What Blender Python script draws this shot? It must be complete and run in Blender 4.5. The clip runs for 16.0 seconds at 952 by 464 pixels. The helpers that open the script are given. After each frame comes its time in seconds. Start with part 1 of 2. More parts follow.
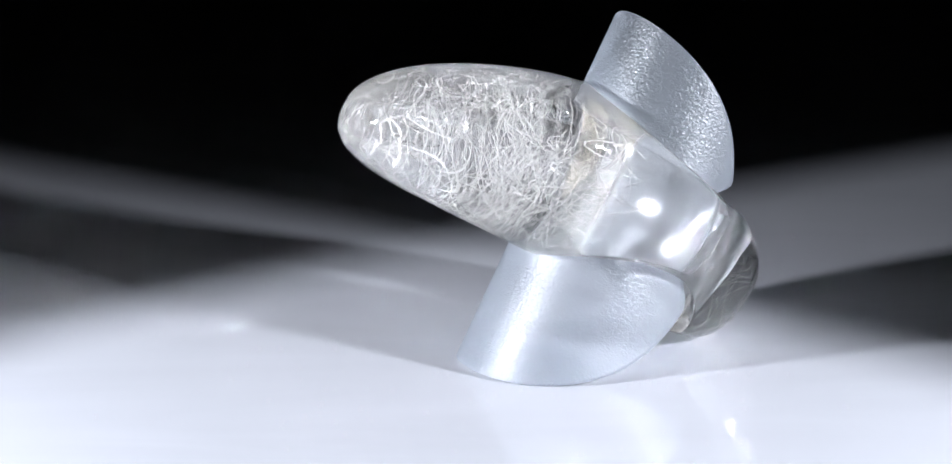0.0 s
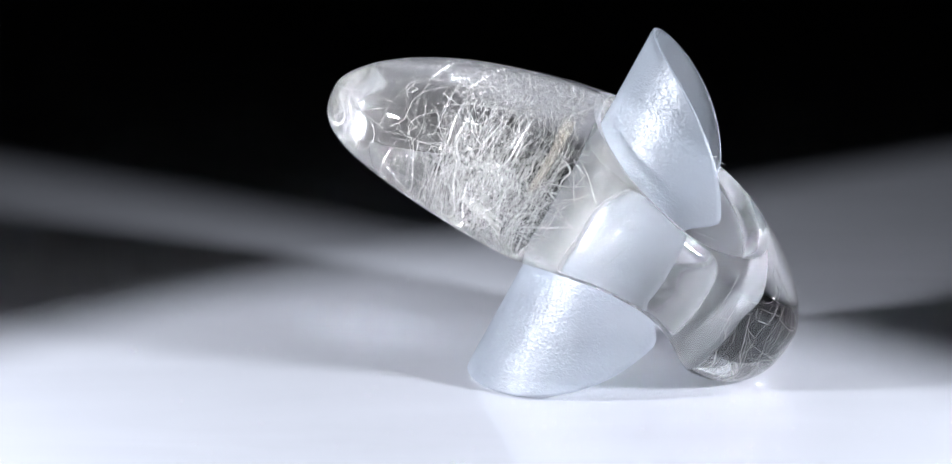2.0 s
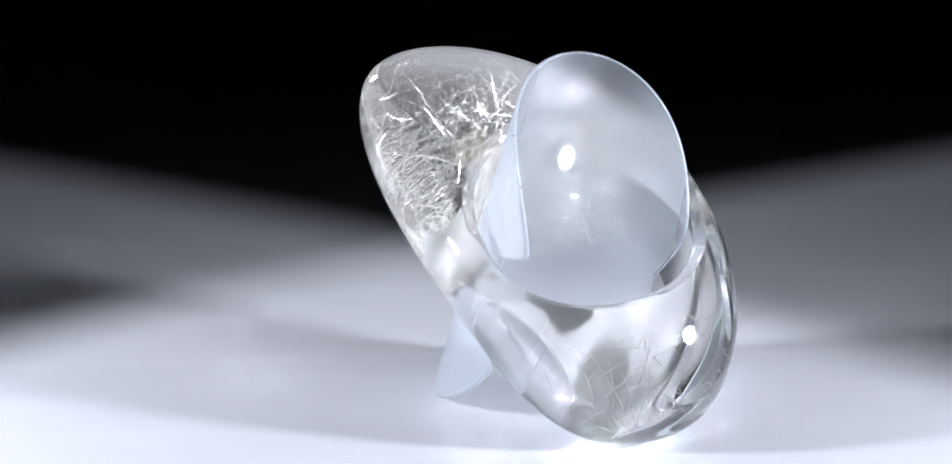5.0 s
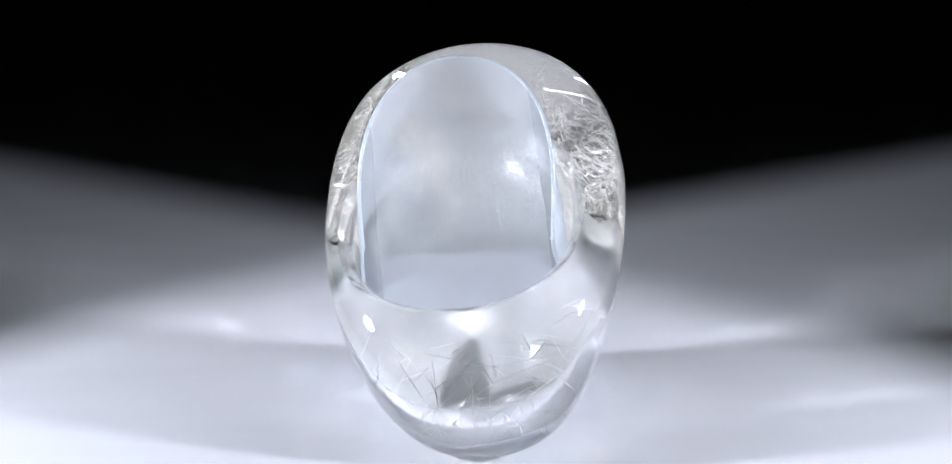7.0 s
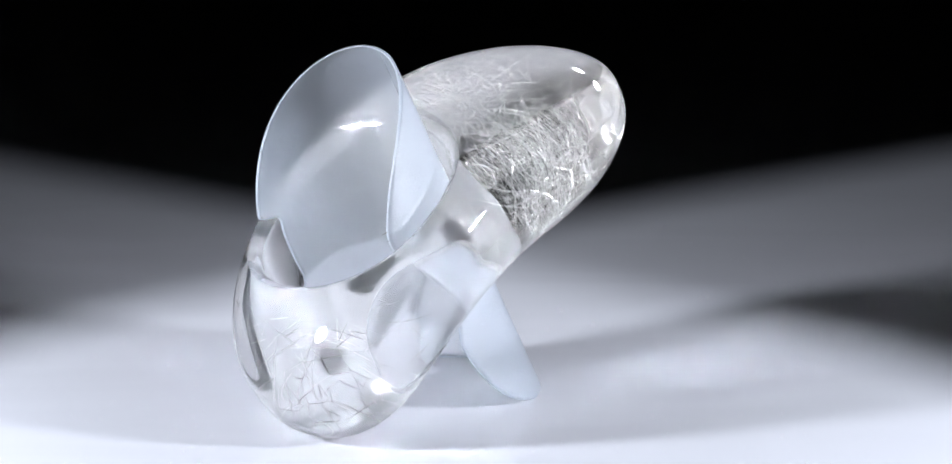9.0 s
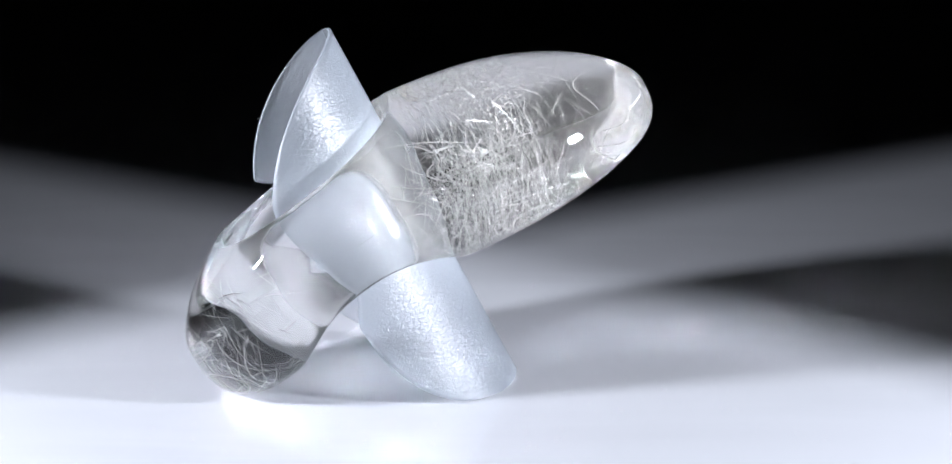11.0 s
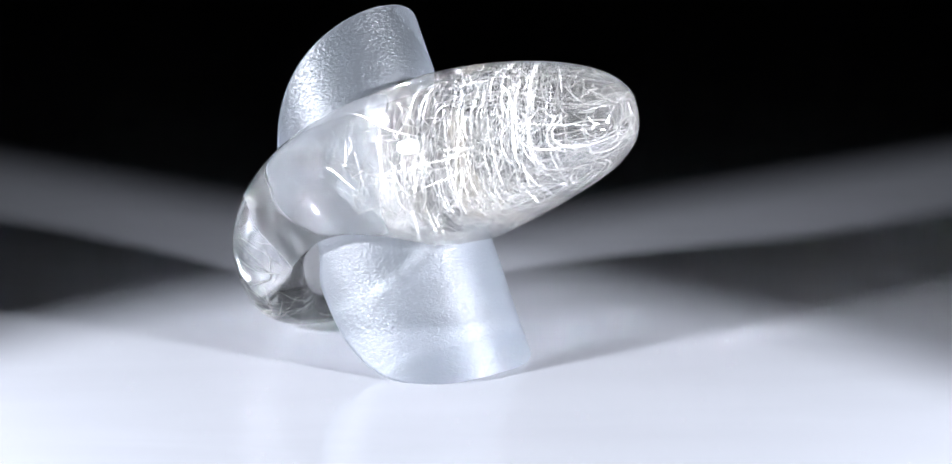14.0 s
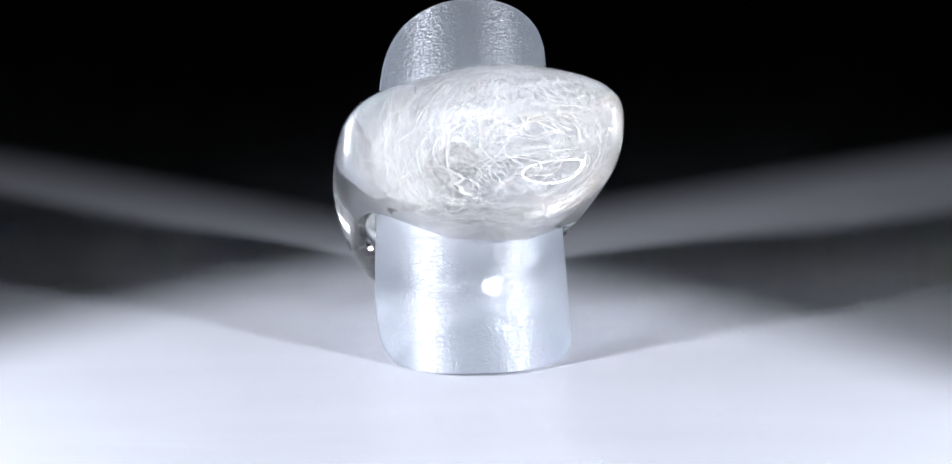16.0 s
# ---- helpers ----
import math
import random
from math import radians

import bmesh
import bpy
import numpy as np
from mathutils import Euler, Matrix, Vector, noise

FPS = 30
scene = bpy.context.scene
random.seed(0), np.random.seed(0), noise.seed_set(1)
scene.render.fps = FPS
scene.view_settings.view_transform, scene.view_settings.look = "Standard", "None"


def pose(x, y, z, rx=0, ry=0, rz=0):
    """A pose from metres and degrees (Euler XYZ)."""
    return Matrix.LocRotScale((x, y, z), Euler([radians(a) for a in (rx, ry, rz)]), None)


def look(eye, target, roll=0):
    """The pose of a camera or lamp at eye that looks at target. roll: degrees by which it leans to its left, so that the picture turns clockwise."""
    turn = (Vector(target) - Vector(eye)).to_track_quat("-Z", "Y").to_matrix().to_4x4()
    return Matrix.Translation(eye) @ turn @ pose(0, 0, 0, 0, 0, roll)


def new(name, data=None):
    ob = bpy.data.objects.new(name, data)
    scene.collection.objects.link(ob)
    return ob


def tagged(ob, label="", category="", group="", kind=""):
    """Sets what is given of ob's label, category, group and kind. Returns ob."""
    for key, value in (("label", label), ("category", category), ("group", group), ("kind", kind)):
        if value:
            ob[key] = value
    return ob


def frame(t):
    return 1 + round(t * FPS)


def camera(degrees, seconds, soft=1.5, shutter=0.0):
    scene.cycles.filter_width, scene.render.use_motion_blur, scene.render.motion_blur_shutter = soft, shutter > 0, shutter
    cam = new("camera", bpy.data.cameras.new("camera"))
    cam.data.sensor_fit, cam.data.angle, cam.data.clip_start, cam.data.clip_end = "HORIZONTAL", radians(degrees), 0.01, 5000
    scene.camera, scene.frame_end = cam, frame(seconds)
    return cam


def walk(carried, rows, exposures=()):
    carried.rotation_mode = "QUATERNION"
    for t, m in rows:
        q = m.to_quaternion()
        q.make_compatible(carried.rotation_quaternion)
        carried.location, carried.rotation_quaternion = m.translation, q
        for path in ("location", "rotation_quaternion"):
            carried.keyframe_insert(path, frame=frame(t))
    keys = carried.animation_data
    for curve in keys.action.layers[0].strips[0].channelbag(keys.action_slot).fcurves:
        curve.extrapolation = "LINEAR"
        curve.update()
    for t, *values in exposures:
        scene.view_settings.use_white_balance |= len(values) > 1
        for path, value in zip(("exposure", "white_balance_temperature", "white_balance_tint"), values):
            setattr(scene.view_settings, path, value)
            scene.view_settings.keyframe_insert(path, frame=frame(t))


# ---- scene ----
# ---- numbers (lengths in millimetres, angles in degrees) ----
MM = 0.001
LENS = 22.26
EYE = (-1.41, -216.21, 71.14)
AIM = (-1.41, 0.0, 13.35)
AZ0, RATE = 209.21, -18.161      # the dome's heading at the start, and its turn in a second
TILT, LEAN = 28.71, -8.75        # the ring's plane rises towards the dome and leans across it
ORIGIN = (-14.20, 0.13, 17.11)   # the ring's own origin; x towards the dome


def camera_pose():
    return look(Vector(EYE) * MM, Vector(AIM) * MM)


cam = camera(LENS, 16.0)
walk(cam, [(0.0, camera_pose()), (16.0, camera_pose())])

# ---- world and light ----
world = bpy.data.worlds.new("dark_studio")
world.use_nodes = True
scene.world = world
world.node_tree.nodes["Background"].inputs[0].default_value = (0.5, 0.6, 0.8, 1)
world.node_tree.nodes["Background"].inputs[1].default_value = 0.004
scene.view_settings.exposure = 0.0
# light that the stone gathers and throws on the table
scene.cycles.caustics_refractive = scene.cycles.caustics_reflective = True
scene.cycles.sample_clamp_indirect, scene.cycles.blur_glossy = 0.0, 0.15
scene.cycles.max_bounces = scene.cycles.transmission_bounces = 24
scene.cycles.transparent_max_bounces = 24


def spot(name, eye, target, watts, size, blend, radius, colour):
    data = bpy.data.lights.new(name, "SPOT")
    data.energy, data.spot_size, data.spot_blend = watts, radians(size), blend
    data.shadow_soft_size, data.color = radius * MM, colour
    ob = new(name, data)
    ob.matrix_world = look(Vector(eye) * MM, Vector(target) * MM)
    return ob


spot("spot_light_west", (-137, -58, 60), (32, -19, 0), 1.47, 48, 0.07, 9, (0.86, 0.905, 1.03))
spot("spot_light_east", (131, -70, 60), (-37, -26, 0), 1.36, 48, 0.07, 9, (0.86, 0.905, 1.03))


# ---- materials ----
def material(name):
    m = bpy.data.materials.new(name)
    m.use_nodes = True
    nodes, links = m.node_tree.nodes, m.node_tree.links
    return m, nodes, links, nodes["Principled BSDF"], nodes["Material Output"]


def mat_acrylic():
    m, nodes, links, p, out = material("white_gloss_acrylic")
    p.inputs["IOR"].default_value = 1.49
    tex = nodes.new("ShaderNodeTexCoord")
    for scale, socket, a, b in ((60, "Roughness", 0.05, 0.11), (9, "Base Color", 0.0, 1.0)):
        n = nodes.new("ShaderNodeTexNoise")
        n.inputs["Scale"].default_value, n.inputs["Detail"].default_value = scale, 5
        links.new(tex.outputs["Object"], n.inputs["Vector"])
        if socket == "Roughness":
            r = nodes.new("ShaderNodeMapRange")
            r.inputs["To Min"].default_value, r.inputs["To Max"].default_value = a, b
            links.new(n.outputs["Fac"], r.inputs["Value"])
            links.new(r.outputs[0], p.inputs[socket])
        else:
            c = nodes.new("ShaderNodeMix")
            c.data_type = "RGBA"
            c.inputs[6].default_value, c.inputs[7].default_value = (0.76, 0.77, 0.80, 1), (0.80, 0.81, 0.84, 1)
            links.new(n.outputs["Fac"], c.inputs[0])
            # the beams' uneven, streaky light, painted into the base colour as stretched noise
            streak_map, light_streak = nodes.new("ShaderNodeMapping"), nodes.new("ShaderNodeTexNoise")
            streak_map.inputs["Scale"].default_value = (22, 80, 1)
            streak_map.inputs["Rotation"].default_value = (0, 0, 0.12)
            light_streak.inputs["Distortion"].default_value = 0.8
            light_streak.inputs["Scale"].default_value, light_streak.inputs["Detail"].default_value = 1.0, 3
            links.new(tex.outputs["Object"], streak_map.inputs["Vector"])
            links.new(streak_map.outputs[0], light_streak.inputs["Vector"])
            tone = nodes.new("ShaderNodeMapRange")
            tone.inputs["From Min"].default_value, tone.inputs["From Max"].default_value = 0.3, 0.7
            tone.inputs["To Min"].default_value, tone.inputs["To Max"].default_value = 0.955, 1.02
            links.new(light_streak.outputs["Fac"], tone.inputs["Value"])
            streaked = nodes.new("ShaderNodeVectorMath")
            streaked.operation = "SCALE"
            links.new(c.outputs[2], streaked.inputs[0])
            links.new(tone.outputs[0], streaked.inputs["Scale"])
            links.new(streaked.outputs[0], p.inputs[socket])
    return m


def mat_crystal():
    m, nodes, links, p, out = material("clear_quartz")
    g = nodes.new("ShaderNodeBsdfGlass")
    g.inputs["IOR"].default_value = 1.54
    g.inputs["Roughness"].default_value = 0.0
    g.inputs["Color"].default_value = (0.99, 0.982, 0.966, 1)
    links.new(g.outputs[0], out.inputs[0])
    return m


def mat_needle():
    m, nodes, links, p, out = material("silver_rutile")
    p.inputs["Base Color"].default_value = (0.76, 0.75, 0.72, 1)
    p.inputs["Metallic"].default_value = 0.45
    p.inputs["Roughness"].default_value = 0.25
    return m


def mat_frosted_wall():
    """The finger hole's wall: quartz ground to a satin."""
    m, nodes, links, p, out = material("satin_quartz")
    g = nodes.new("ShaderNodeBsdfGlass")
    g.inputs["IOR"].default_value, g.inputs["Roughness"].default_value = 1.54, 0.11
    d = nodes.new("ShaderNodeBsdfTranslucent")
    d.inputs["Color"].default_value = (0.94, 0.95, 0.96, 1)
    mix = nodes.new("ShaderNodeMixShader")
    mix.inputs[0].default_value = 0.17
    links.new(g.outputs[0], mix.inputs[1])
    links.new(d.outputs[0], mix.inputs[2])
    links.new(mix.outputs[0], out.inputs[0])
    return m


def mat_veil():
    """Milky haze within the stone: mostly clear, with drifting whitish cloud."""
    m, nodes, links, p, out = material("milky_veil")
    tex = nodes.new("ShaderNodeTexCoord")
    n = nodes.new("ShaderNodeTexNoise")
    n.inputs["Scale"].default_value, n.inputs["Detail"].default_value = 140, 4
    links.new(tex.outputs["Object"], n.inputs["Vector"])
    r = nodes.new("ShaderNodeMapRange")
    r.inputs["From Min"].default_value, r.inputs["From Max"].default_value = 0.3, 0.75
    r.inputs["To Min"].default_value, r.inputs["To Max"].default_value = 0.0, 0.02
    links.new(n.outputs["Fac"], r.inputs["Value"])
    clear = nodes.new("ShaderNodeBsdfTransparent")
    tra = nodes.new("ShaderNodeBsdfTranslucent")
    dif = nodes.new("ShaderNodeBsdfDiffuse")
    for b in (tra, dif):
        b.inputs["Color"].default_value = (0.97, 0.945, 0.90, 1)
    a, c = nodes.new("ShaderNodeMixShader"), nodes.new("ShaderNodeMixShader")
    links.new(tra.outputs[0], a.inputs[1])
    links.new(dif.outputs[0], a.inputs[2])
    pos = nodes.new("ShaderNodeSeparateXYZ")
    links.new(tex.outputs["Object"], pos.inputs[0])
    tip = None
    for axis, lo, hi in ((0, 0.005, 0.026), (2, 0.006, -0.009)):
        g = nodes.new("ShaderNodeMapRange")
        g.interpolation_type = "SMOOTHSTEP"
        g.inputs["From Min"].default_value, g.inputs["From Max"].default_value = lo, hi
        links.new(pos.outputs[axis], g.inputs["Value"])
        if tip is None:
            tip = g.outputs[0]
        else:
            both = nodes.new("ShaderNodeMath")
            both.operation = "MULTIPLY"
            links.new(tip, both.inputs[0])
            links.new(g.outputs[0], both.inputs[1])
            tip = both.outputs[0]
    add = nodes.new("ShaderNodeMath")
    add.operation = "MULTIPLY_ADD"
    add.inputs[1].default_value = 0.045
    links.new(tip, add.inputs[0])
    links.new(r.outputs[0], add.inputs[2])
    dens = add.outputs[0]
    links.new(dens, c.inputs[0])
    links.new(clear.outputs[0], c.inputs[1])
    links.new(a.outputs[0], c.inputs[2])
    links.new(c.outputs[0], out.inputs[0])
    return m


def mat_inclusion():
    m, nodes, links, p, out = material("honey_inclusion")
    p.inputs["Base Color"].default_value = (0.88, 0.78, 0.56, 1)
    p.inputs["Roughness"].default_value = 0.7
    tex = nodes.new("ShaderNodeTexCoord")
    n = nodes.new("ShaderNodeTexNoise")
    n.inputs["Scale"].default_value, n.inputs["Detail"].default_value = 500, 4
    links.new(tex.outputs["Object"], n.inputs["Vector"])
    r = nodes.new("ShaderNodeMapRange")
    r.inputs["From Min"].default_value, r.inputs["From Max"].default_value = 0.35, 0.7
    r.inputs["To Min"].default_value, r.inputs["To Max"].default_value = 0.02, 0.26
    links.new(n.outputs["Fac"], r.inputs["Value"])
    clear = nodes.new("ShaderNodeBsdfTransparent")
    mix = nodes.new("ShaderNodeMixShader")
    links.new(r.outputs[0], mix.inputs[0])
    links.new(clear.outputs[0], mix.inputs[1])
    links.new(p.outputs[0], mix.inputs[2])
    links.new(mix.outputs[0], out.inputs[0])
    return m


def mat_sheet(name="frosted_plastic", haze=0.36):
    m, nodes, links, p, out = material(name)
    tex = nodes.new("ShaderNodeTexCoord")
    warp = nodes.new("ShaderNodeMapping")
    warp.inputs["Scale"].default_value = (1.0, 1.0, 1.5)
    links.new(tex.outputs["Object"], warp.inputs["Vector"])
    n1 = nodes.new("ShaderNodeTexNoise")
    n1.inputs["Scale"].default_value, n1.inputs["Detail"].default_value = 2200, 2
    n1.inputs["Distortion"].default_value = 1.2
    links.new(warp.outputs[0], n1.inputs["Vector"])
    bump = nodes.new("ShaderNodeBump")
    bump.inputs["Strength"].default_value = 1.0
    bump.inputs["Distance"].default_value = 0.0001
    links.new(n1.outputs["Fac"], bump.inputs["Height"])
    tra = nodes.new("ShaderNodeBsdfTranslucent")
    dif = nodes.new("ShaderNodeBsdfDiffuse")
    clear = nodes.new("ShaderNodeBsdfTransparent")
    clear.inputs["Color"].default_value = (0.98, 0.99, 1.0, 1)
    blur = nodes.new("ShaderNodeBsdfRefraction")
    blur.inputs["IOR"].default_value, blur.inputs["Roughness"].default_value = 1.10, 0.5
    blur.inputs["Color"].default_value = (0.98, 0.99, 1.0, 1)
    ref = nodes.new("ShaderNodeMixShader")
    ref.inputs[0].default_value = 0.85
    links.new(clear.outputs[0], ref.inputs[1])
    links.new(blur.outputs[0], ref.inputs[2])
    glo = nodes.new("ShaderNodeBsdfGlossy")
    glo.inputs["Roughness"].default_value = 0.33
    for s in (tra, dif):
        s.inputs["Color"].default_value = (0.87, 0.935, 1.0, 1)
    for s in (dif, glo, tra):
        links.new(bump.outputs[0], s.inputs["Normal"])
    a, b, c = [nodes.new("ShaderNodeMixShader") for _ in range(3)]
    a.inputs[0].default_value = 0.38
    links.new(tra.outputs[0], a.inputs[1])
    links.new(dif.outputs[0], a.inputs[2])
    b.inputs[0].default_value = haze
    links.new(ref.outputs[0], b.inputs[1])
    links.new(a.outputs[0], b.inputs[2])
    face = nodes.new("ShaderNodeLayerWeight")
    face.inputs["Blend"].default_value = 0.5
    power = nodes.new("ShaderNodeMath")
    power.operation = "POWER"
    power.inputs[1].default_value = 5
    links.new(face.outputs["Facing"], power.inputs[0])
    gloss = nodes.new("ShaderNodeMapRange")
    gloss.inputs["To Min"].default_value, gloss.inputs["To Max"].default_value = 0.095, 0.6
    links.new(power.outputs[0], gloss.inputs["Value"])
    links.new(gloss.outputs[0], c.inputs[0])
    links.new(b.outputs[0], c.inputs[1])
    links.new(glo.outputs[0], c.inputs[2])
    links.new(c.outputs[0], out.inputs[0])
    return m


def mat_sheet_back():
    """The sheet's untextured side: clear plastic with a soft sheen."""
    m, nodes, links, p, out = material("smooth_plastic")
    clear, glo, mix = nodes.new("ShaderNodeBsdfTransparent"), nodes.new("ShaderNodeBsdfGlossy"), nodes.new("ShaderNodeMixShader")
    clear.inputs["Color"].default_value = (0.98, 0.99, 1.0, 1)
    tex, n, bump = nodes.new("ShaderNodeTexCoord"), nodes.new("ShaderNodeTexNoise"), nodes.new("ShaderNodeBump")
    n.inputs["Scale"].default_value, n.inputs["Detail"].default_value = 2200, 2
    bump.inputs["Distance"].default_value = 0.00013
    links.new(tex.outputs["Object"], n.inputs["Vector"])
    links.new(n.outputs["Fac"], bump.inputs["Height"])
    links.new(bump.outputs[0], glo.inputs["Normal"])
    glo.inputs["Roughness"].default_value = 0.3
    mix.inputs[0].default_value = 0.09
    links.new(clear.outputs[0], mix.inputs[1])
    links.new(glo.outputs[0], mix.inputs[2])
    links.new(mix.outputs[0], out.inputs[0])
    return m


def mat_black():
    m, nodes, links, p, out = material("black_cloth")
    p.inputs["Roughness"].default_value = 0.9
    tex, n, c = nodes.new("ShaderNodeTexCoord"), nodes.new("ShaderNodeTexNoise"), nodes.new("ShaderNodeMix")
    n.inputs["Scale"].default_value, n.inputs["Detail"].default_value = 40, 6
    c.data_type = "RGBA"
    c.inputs[6].default_value, c.inputs[7].default_value = (0.004, 0.004, 0.005, 1), (0.009, 0.009, 0.010, 1)
    links.new(tex.outputs["Object"], n.inputs["Vector"])
    links.new(n.outputs["Fac"], c.inputs[0])
    links.new(c.outputs[2], p.inputs["Base Color"])
    return m


ACRYLIC, CRYSTAL, NEEDLE, SHEET, BLACK = mat_acrylic(), mat_crystal(), mat_needle(), mat_sheet(), mat_black()
RIM_EDGE = mat_sheet("frosted_plastic_edge", 0.75)
SATIN, HONEY, VEIL = mat_frosted_wall(), mat_inclusion(), mat_veil()


def mesh_object(name, verts, faces, mat, parent=None, smooth=True):
    used = sorted({i for f in faces for i in f})
    if len(used) < len(verts):
        at = {i: k for k, i in enumerate(used)}
        verts, faces = [verts[i] for i in used], [tuple(at[i] for i in f) for f in faces]
    me = bpy.data.meshes.new(name)
    me.from_pydata([tuple(v) for v in verts], [], faces)
    me.materials.append(mat)
    me.update()
    if smooth:
        me.polygons.foreach_set("use_smooth", [True] * len(me.polygons))
    ob = new(name, me)
    if parent:
        ob.parent = parent
    return ob


def box_object(name, lo, hi, mat, parent=None):
    v = [(x, y, z) for x in (lo[0], hi[0]) for y in (lo[1], hi[1]) for z in (lo[2], hi[2])]
    f = [(0, 1, 3, 2), (4, 6, 7, 5), (0, 4, 5, 1), (2, 3, 7, 6), (0, 2, 6, 4), (1, 5, 7, 3)]
    return mesh_object(name, v, f, mat, parent, smooth=False)


# ---- the place ----
tagged(box_object("floor", (-0.5, -0.5, -0.02), (0.5, 0.5, 0.0), ACRYLIC),
       "glossy white acrylic tabletop under two beams of light", "tabletop", kind="structure")
for nm, lo, hi in (("wall_north", (-0.52, 0.5, -0.04), (0.52, 0.52, 0.6)), ("wall_south", (-0.52, -0.52, -0.04), (0.52, -0.5, 0.6)),
                   ("wall_west", (-0.52, -0.5, -0.04), (-0.5, 0.5, 0.6)), ("wall_east", (0.5, -0.5, -0.04), (0.52, 0.5, 0.6)),
                   ("ceiling", (-0.52, -0.52, 0.6), (0.52, 0.52, 0.62))):
    tagged(box_object(nm, lo, hi, BLACK), "matt black cloth backdrop in the dark studio", "backdrop", kind="structure")

# ---- the ring ----
# Ring space: x along the ring towards the dome's tip, y across it, z up through the finger hole
UC, AF, AB, HB, EF, EB, SKEW = 4.150, 25.597, 22.648, 12.976, 2.032, 2.314, 0.057   # outline
Z_TIP, Z_SIDE, Z_TOP, Z_BOT, DROP, DROP_U = -4.728, -1.736, 6.512, -10.163, 2.011, -15.387
TWIST_DOME, TWIST_SHANK = 0.152, 0.061
HOLE_U, HOLE_V, HOLE_A, HOLE_B, HOLE_N, RIM = -1.70, 0.0, 9.05, 9.6, 2.2, 1.1
SPLIT = 4.0   # where the shank's shoulders end and the dome begins
AXIS_U, AXIS_V = 0.0222, -0.1273   # the hole's axis leans by this much per unit of height


def smooth(a, b, x):
    t = min(1.0, max(0.0, (x - a) / (b - a)))
    return t * t * (3 - 2 * t)


def rho(u, v):
    """1 on the ring's outline seen along the finger hole, 0 at its middle."""
    v -= SKEW * (u - UC)
    n, a = (EF, AF) if u > UC else (EB, AB)
    return (abs((u - UC) / a) ** n + abs(v / HB) ** n) ** (1 / n)


def surface(u, v, q=None):
    """The heights of the ring's upper and lower face at a place in plan."""
    full = rho(u, v)
    q = min(1.0, full if q is None else q)
    n, a = (EF, AF) if u > UC else (EB, AB)
    along = min(1.0, (abs((u - UC) / a) / max(full, 1e-6)) ** n)
    edge = Z_SIDE + (Z_TIP - Z_SIDE) * along
    p_top, p_bot = 0.882 + 0.793 * along, 1.632 + 4.368 * along
    e_top, e_bot = 0.222 + 0.406 * along, 0.531 - 0.231 * along
    g = smooth(2, 20, u)
    lean = (TWIST_DOME * g + TWIST_SHANK * (1 - g)) * v
    top = edge + (Z_TOP - edge) * max(0.0, 1 - q ** p_top) ** e_top
    low = edge + (Z_BOT - DROP * smooth(-4, DROP_U, u) - edge) * max(0.0, 1 - q ** p_bot) ** e_bot
    return top + lean, low + lean


def reach(c, s):
    lo, hi = 0.0, 60.0
    for _ in range(40):
        mid = (lo + hi) / 2
        lo, hi = (mid, hi) if rho(HOLE_U + mid * c, HOLE_V + mid * s) < 1 else (lo, mid)
    return lo


def ring_section(phi):
    """The ring's closed section at phi round the hole, as places in ring space."""
    c, s = math.cos(phi), math.sin(phi)
    inner = (abs(c / HOLE_A) ** HOLE_N + abs(s / HOLE_B) ** HOLE_N) ** (-1 / HOLE_N)
    R, n = reach(c, s), 26
    r0 = inner + RIM
    pts = []
    for i in range(n + 1):
        r = r0 + (R - r0) * math.sin(i / n * math.pi / 2)
        pts.append((r, surface(HOLE_U + r * c, HOLE_V + r * s, 1.0 if i == n else None)[0]))
    for i in range(n - 1, -1, -1):
        r = r0 + (R - r0) * math.sin(i / n * math.pi / 2)
        pts.append((r, surface(HOLE_U + r * c, HOLE_V + r * s)[1]))
    zt, zb = pts[0][1], pts[-1][1]
    for i in range(1, 7):
        a = i / 6 * math.pi / 2
        pts.append((r0 - RIM * math.sin(a), zb + RIM * (1 - math.cos(a))))
    for i in range(1, 8):
        pts.append((inner, zb + RIM + (zt - zb - 2 * RIM) * i / 8))
    for i in range(6, 0, -1):
        a = i / 6 * math.pi / 2
        pts.append((r0 - RIM * math.sin(a), zt - RIM * (1 - math.cos(a))))
    out = []
    for r, z in pts:
        k = 1 - min(1.0, max(0.0, (r - inner) / (R - inner)))
        out.append(Vector((HOLE_U + r * c + k * z * AXIS_U, HOLE_V + r * s + k * z * AXIS_V, z)) * MM)
    return out


def ring_mesh(na=192):
    verts, faces = [], []
    for i in range(na):
        sec = ring_section(2 * math.pi * i / na)
        m = len(sec)
        verts += sec
    for i in range(na):
        for j in range(m):
            a, b = i * m, ((i + 1) % na) * m
            k = (j + 1) % m
            faces.append((a + j, a + k, b + k, b + j))
    return verts, faces


def in_stone(q, gap):
    h = (abs((q.x - HOLE_U - q.z * AXIS_U) / HOLE_A) ** HOLE_N + abs((q.y - HOLE_V - q.z * AXIS_V) / HOLE_B) ** HOLE_N) ** (1 / HOLE_N)
    top, low = surface(q.x, q.y)
    return h > 1.07 and rho(q.x, q.y) < 0.97 and low + gap < q.z < top - 6 * gap


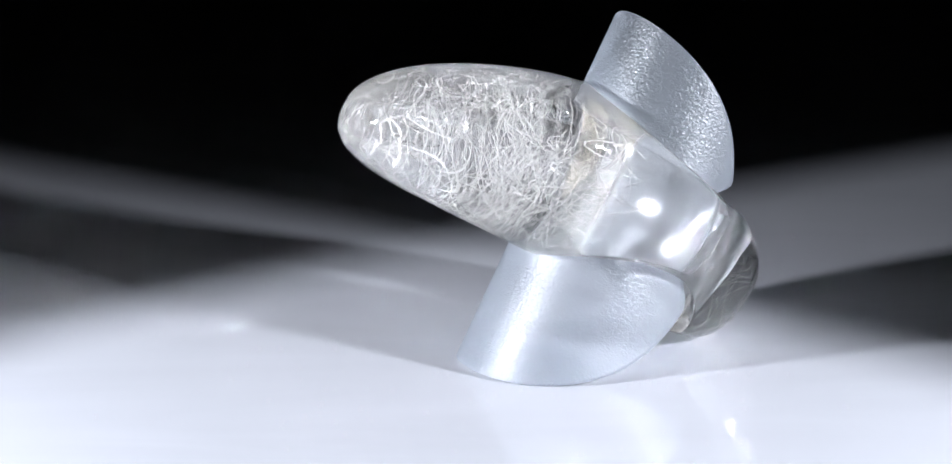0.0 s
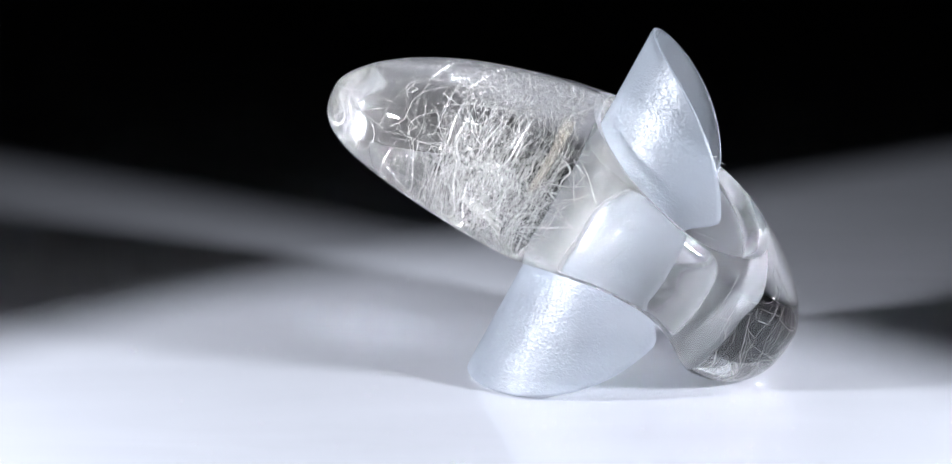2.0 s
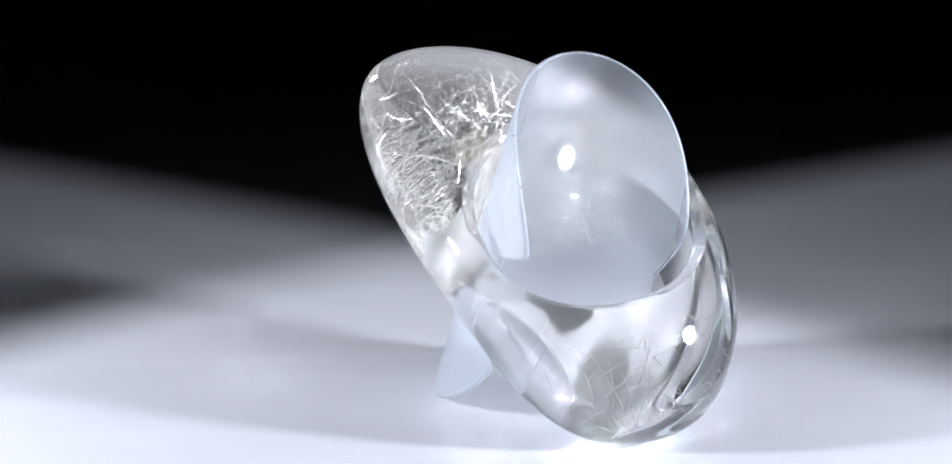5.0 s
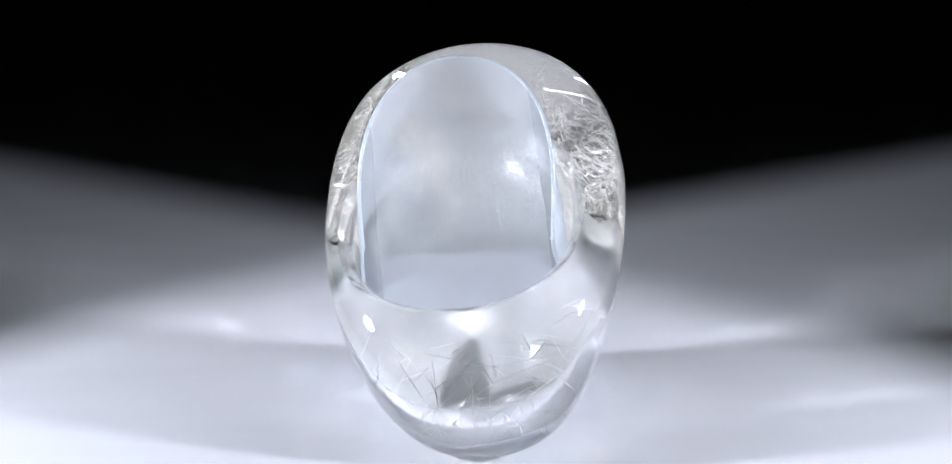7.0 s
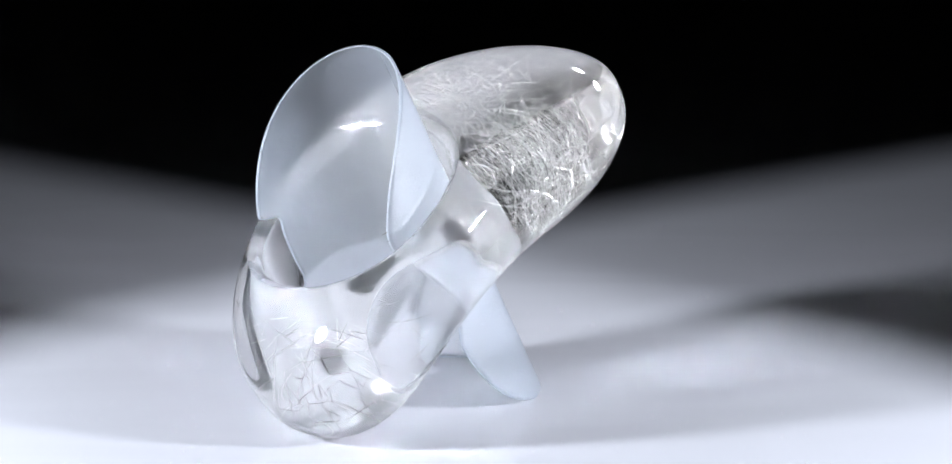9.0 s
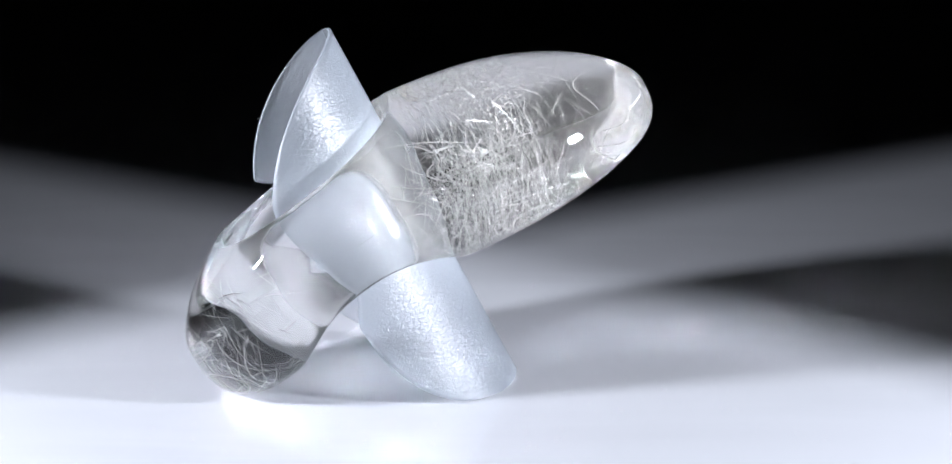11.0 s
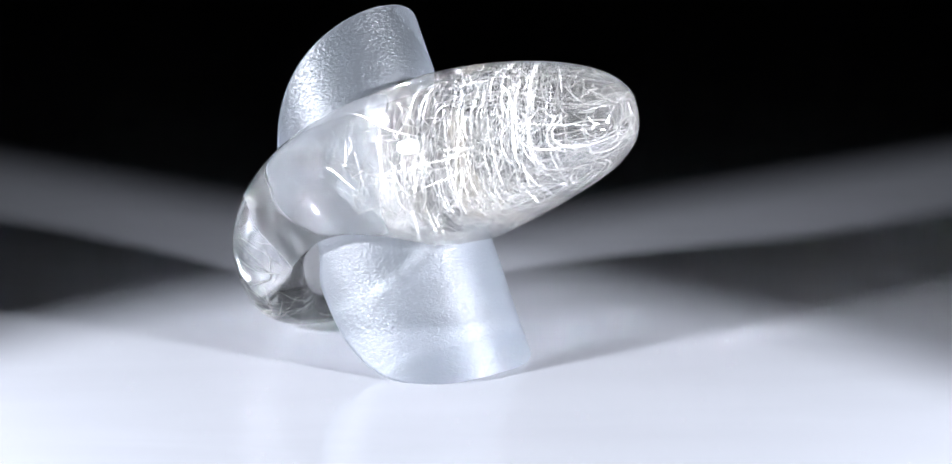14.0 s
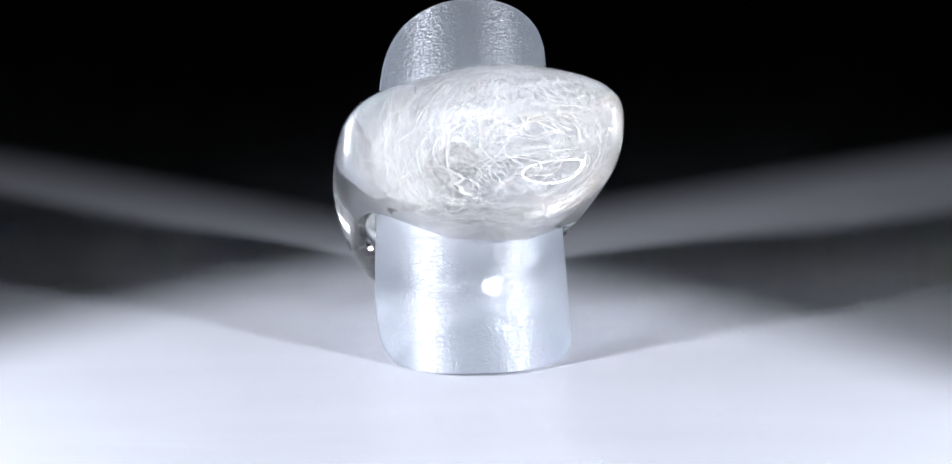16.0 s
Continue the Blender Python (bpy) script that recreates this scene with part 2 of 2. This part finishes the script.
def needles_mesh(count, seed):
    """Thin rutile needles inside the crystal: three-sided prisms, slightly bowed, that taper at the ends."""
    rng = random.Random(seed)
    verts, faces = [], []
    made = 0
    while made < count:
        u, v, z = rng.uniform(-18, 28), rng.uniform(-13, 13), rng.uniform(-11, 9)
        keep = 0.5 if u < -8 else 0.12 if u < 6 else 1.0 if u < 17 else 0.8 if z > -3 else 0.15
        if rng.random() > keep:
            continue
        d = Vector((rng.gauss(0.1, 0.5), rng.gauss(0, 0.55), rng.gauss(0.35, 0.6))).normalized()
        flat = rng.random() < 0.2
        half = rng.uniform(0.4, 1.5) if flat else rng.choice((rng.uniform(0.9, 2.6), rng.uniform(2.4, 5.5)))
        p0 = Vector((u, v, z))
        if not all(in_stone(p0 + d * e, 0.4) for e in (-half, 0, half)):
            continue
        made += 1
        w = rng.uniform(0.022, 0.038) if flat else 0.012 + 0.02 * rng.random() ** 2
        x = d.orthogonal().normalized()
        y = d.cross(x)
        bow = (x * rng.uniform(-0.02, 0.02) + y * rng.uniform(-0.02, 0.02)) * half
        base = len(verts)
        for e, f, g in ((-half, 0.3, 0), (0, 1, 1), (half, 0.3, 0)):
            for t in range(3):
                a = t * 2.0944
                verts.append((p0 + d * e + bow * g + (x * math.cos(a) + y * math.sin(a)) * w * f) * MM)
        for lay in (0, 3):
            for t in range(3):
                s = (t + 1) % 3
                faces.append((base + lay + t, base + lay + s, base + lay + 3 + s, base + lay + 3 + t))
        faces += [(base + 2, base + 1, base), (base + 6, base + 7, base + 8)]
    return verts, faces


def veil_mesh(gap, na=56, n=26):
    """An open shell a little under the dome's surface, from the hole's shoulder to the tip."""
    verts, faces = [], []
    for i in range(na + 1):
        phi = radians(-78 + 156 * i / na)
        c, s = math.cos(phi), math.sin(phi)
        r1 = reach(c, s) - gap
        r0 = 10.6
        row = []
        for side in (0, 1):
            for j in range(n + 1):
                k = math.sin((j if side == 0 else n - j) / n * math.pi / 2)
                r = r0 + (r1 - r0) * k
                u, v = HOLE_U + r * c, HOLE_V + r * s
                top, low = surface(u, v)
                z = max(top - gap, (top + low) / 2) if side == 0 else min(low + gap, (top + low) / 2)
                row.append((u * MM, v * MM, z * MM))
        verts += row
    m = 2 * n + 2
    for i in range(na):
        for j in range(m - 1):
            faces.append((i * m + j, i * m + j + 1, (i + 1) * m + j + 1, (i + 1) * m + j))
    return verts, faces


def inclusion_mesh(cx, cy, cz, sx, sy, sz, seed):
    """A thin cloudy flake in the stone with an uneven outline."""
    bm = bmesh.new()
    bmesh.ops.create_icosphere(bm, subdivisions=3, radius=1)
    for v in bm.verts:
        k = 1 + 0.35 * noise.noise(v.co * 1.7 + Vector((seed, 0, 0)))
        v.co = Vector((cx + v.co.x * sx * k, cy + v.co.y * sy * k, cz + v.co.z * sz * k)) * MM
    verts, faces = [v.co.copy() for v in bm.verts], [[v.index for v in f.verts] for f in bm.faces]
    bm.free()
    return verts, faces


turn = new("crystal_ring")
turn.matrix_world = pose(0, 0, 0, 0, 0, AZ0)
SEAT = (pose(ORIGIN[0] * MM, ORIGIN[1] * MM, ORIGIN[2] * MM, 0, -TILT, 0) @ pose(0, 0, 0, LEAN, 0, 0))
tagged(turn, "clear rutilated quartz ring with fine silvery needles, leaning on its shank", "ring")
rv, rf = ring_mesh()
PER = len(ring_section(0.0))
outer = [f for i, f in enumerate(rf) if i % PER < 54]
dome = mesh_object("dome", rv, [f for f in outer if rv[f[0]].x >= SPLIT * MM], CRYSTAL, turn)
shank = mesh_object("shank", rv, [f for f in outer if rv[f[0]].x < SPLIT * MM], CRYSTAL, turn)
bore = mesh_object("finger_bore", rv, [f for i, f in enumerate(rf) if i % PER >= 54], SATIN, turn)
tagged(bore, "satin-ground wall of the finger hole")
for ob in (dome, shank, bore):
    ob.matrix_local = SEAT
dome.visible_shadow = False   # clear stone lets the lamps' light in
iv, jf = inclusion_mesh(9.4, 4.5, 1.0, 0.5, 2.0, 2.8, 2.0)
flake = mesh_object("cloudy_inclusion", iv, jf, HONEY, turn)
flake.matrix_local = SEAT
tagged(flake, "honey-coloured cloudy flake inside the stone")
vv, vf = [], []
for gap in (0.7, 1.9, 3.4):   # the cloud lies in three thin layers
    v1, f1 = veil_mesh(gap)
    vf += [tuple(i + len(vv) for i in f) for f in f1]
    vv += v1
veil = mesh_object("milky_veil", vv, vf, VEIL, turn)
veil.matrix_local = SEAT
tagged(veil, "faint milky cloud inside the dome")
nv, nf = needles_mesh(1600, 3)
nd = mesh_object("rutile_needles", nv, nf, NEEDLE, turn, smooth=False)
nd.matrix_local = SEAT
tagged(nd, "tangle of fine silvery needles in the stone", kind="stuff")

# ---- the rolled sheet ----
SH_R, SH_T, SH_OVAL, SH_U = 9.57, 0.3, 0.918, -2.86
SH_TRIM, SH_CORNER = 2.3, 3.0
SH_UP, SH_DOWN, SH_WIDE, SH_WIDE_BACK, SH_MID = 15.04, 21.39, 19.63, 18.78, -1.0
SHEET_SEAT = SEAT @ pose(0, 0, 0, 7.25, 0, 0) @ pose(0, 0, 0, 0, 1.26, 0)


def sheet_point(a, z):
    """A place on the rolled sheet: a of arc from the spine, z along the roll, which widens downwards."""
    r = SH_R * (1 - (0.0869 if z > 0 else 0.0443) * z / 10)
    th = a / SH_R
    return Vector((SH_R + (math.cos(th) - 1) * r + SH_U, math.sin(th) * r * SH_OVAL, z))


def sheet_width(t, side):
    """Half the unrolled sheet's width at t (-1 foot, 1 top): an oval with a waist where it passes the ring."""
    z = SH_MID + t * (SH_UP if t > 0 else SH_DOWN)
    wide, n = (SH_WIDE if side > 0 else SH_WIDE_BACK), 2.08
    if side < 0:   # this flap's foot is cut straighter, with a fuller corner
        k = smooth(0.0, -0.35, t)
        wide, n = wide - SH_TRIM * k, n + (SH_CORNER - n) * k
    w = wide * max(0.0, 1 - abs(t) ** n) ** (1 / n)
    top, low, cut = (3.6, 1.2, 3.4) if side > 0 else (4.6, -3.0, 2.8)
    waist = smooth(top, low, z) * (1 - smooth(-5.0, -9.5, z) * (1.0 if side > 0 else 0.75))
    return w - cut * waist


def sheet_mesh(nu=64, nv=110):
    verts, faces = [], []
    for j in range(nv + 1):
        t = math.sin((2 * j / nv - 1) * math.pi / 2) * 0.9995
        for i in range(nu + 1):
            x = 2 * i / nu - 1
            verts.append(sheet_point(x * sheet_width(t, x), SH_MID + t * (SH_UP if t > 0 else SH_DOWN)) * MM)
    for j in range(nv):
        for i in range(nu):
            a = j * (nu + 1) + i
            faces.append((a, a + 1, a + nu + 2, a + nu + 1))
    return verts, faces


def lint_mesh(seed):
    """A few specks and hairs of dust that cling to the sheet's rim."""
    rng = random.Random(seed)
    verts, faces = [], []
    for t, side in ((0.62, 1), (0.35, -1), (0.55, -1), (0.8, 1), (0.2, 1), (0.45, -1), (0.3, -1)):
        p0 = sheet_point(side * sheet_width(t, side), SH_MID + t * SH_UP)
        d = Vector((rng.gauss(0, 1), rng.gauss(0, 1), rng.gauss(0, 1))).normalized()
        x = d.orthogonal().normalized()
        y = d.cross(x)
        n, w = rng.uniform(0.15, 0.5), rng.uniform(0.02, 0.05)
        base = len(verts)
        for e in (-0.3 * n, n):
            for k in range(3):
                verts.append((p0 + d * e + (x * math.cos(k * 2.0944) + y * math.sin(k * 2.0944)) * w) * MM)
        faces += [(base + k, base + (k + 1) % 3, base + 3 + (k + 1) % 3, base + 3 + k) for k in range(3)]
        faces += [(base + 2, base + 1, base), (base + 3, base + 4, base + 5)]
    return verts, faces


holder = new("ring_holder")
holder.matrix_world = pose(0, 0, 0, 0, 0, AZ0)
tagged(holder, "frosted clear plastic sheet rolled into a stand through the ring", "ring stand")
sv, sf = sheet_mesh()
sheet = mesh_object("rolled_sheet", sv, sf, SHEET, holder)
sheet.matrix_local = SHEET_SEAT
sol = sheet.modifiers.new("thickness", "SOLIDIFY")
sol.thickness, sol.offset = SH_T * MM, 0.0
sheet.data.materials.append(RIM_EDGE)
sheet.data.materials.append(mat_sheet_back())
sol.material_offset_rim, sol.material_offset = 1, 2
lv, lf = lint_mesh(5)
lint = mesh_object("dust_lint", lv, lf, NEEDLE, holder, smooth=False)
lint.matrix_local = SHEET_SEAT
tagged(lint, "tiny pale specks of dust on the rim")


def motions():
    rows = [(t, pose(0, 0, 0, 0, 0, AZ0 + RATE * t)) for t in range(0, 17, 2)]
    walk(turn, rows)
    walk(holder, rows)


motions()
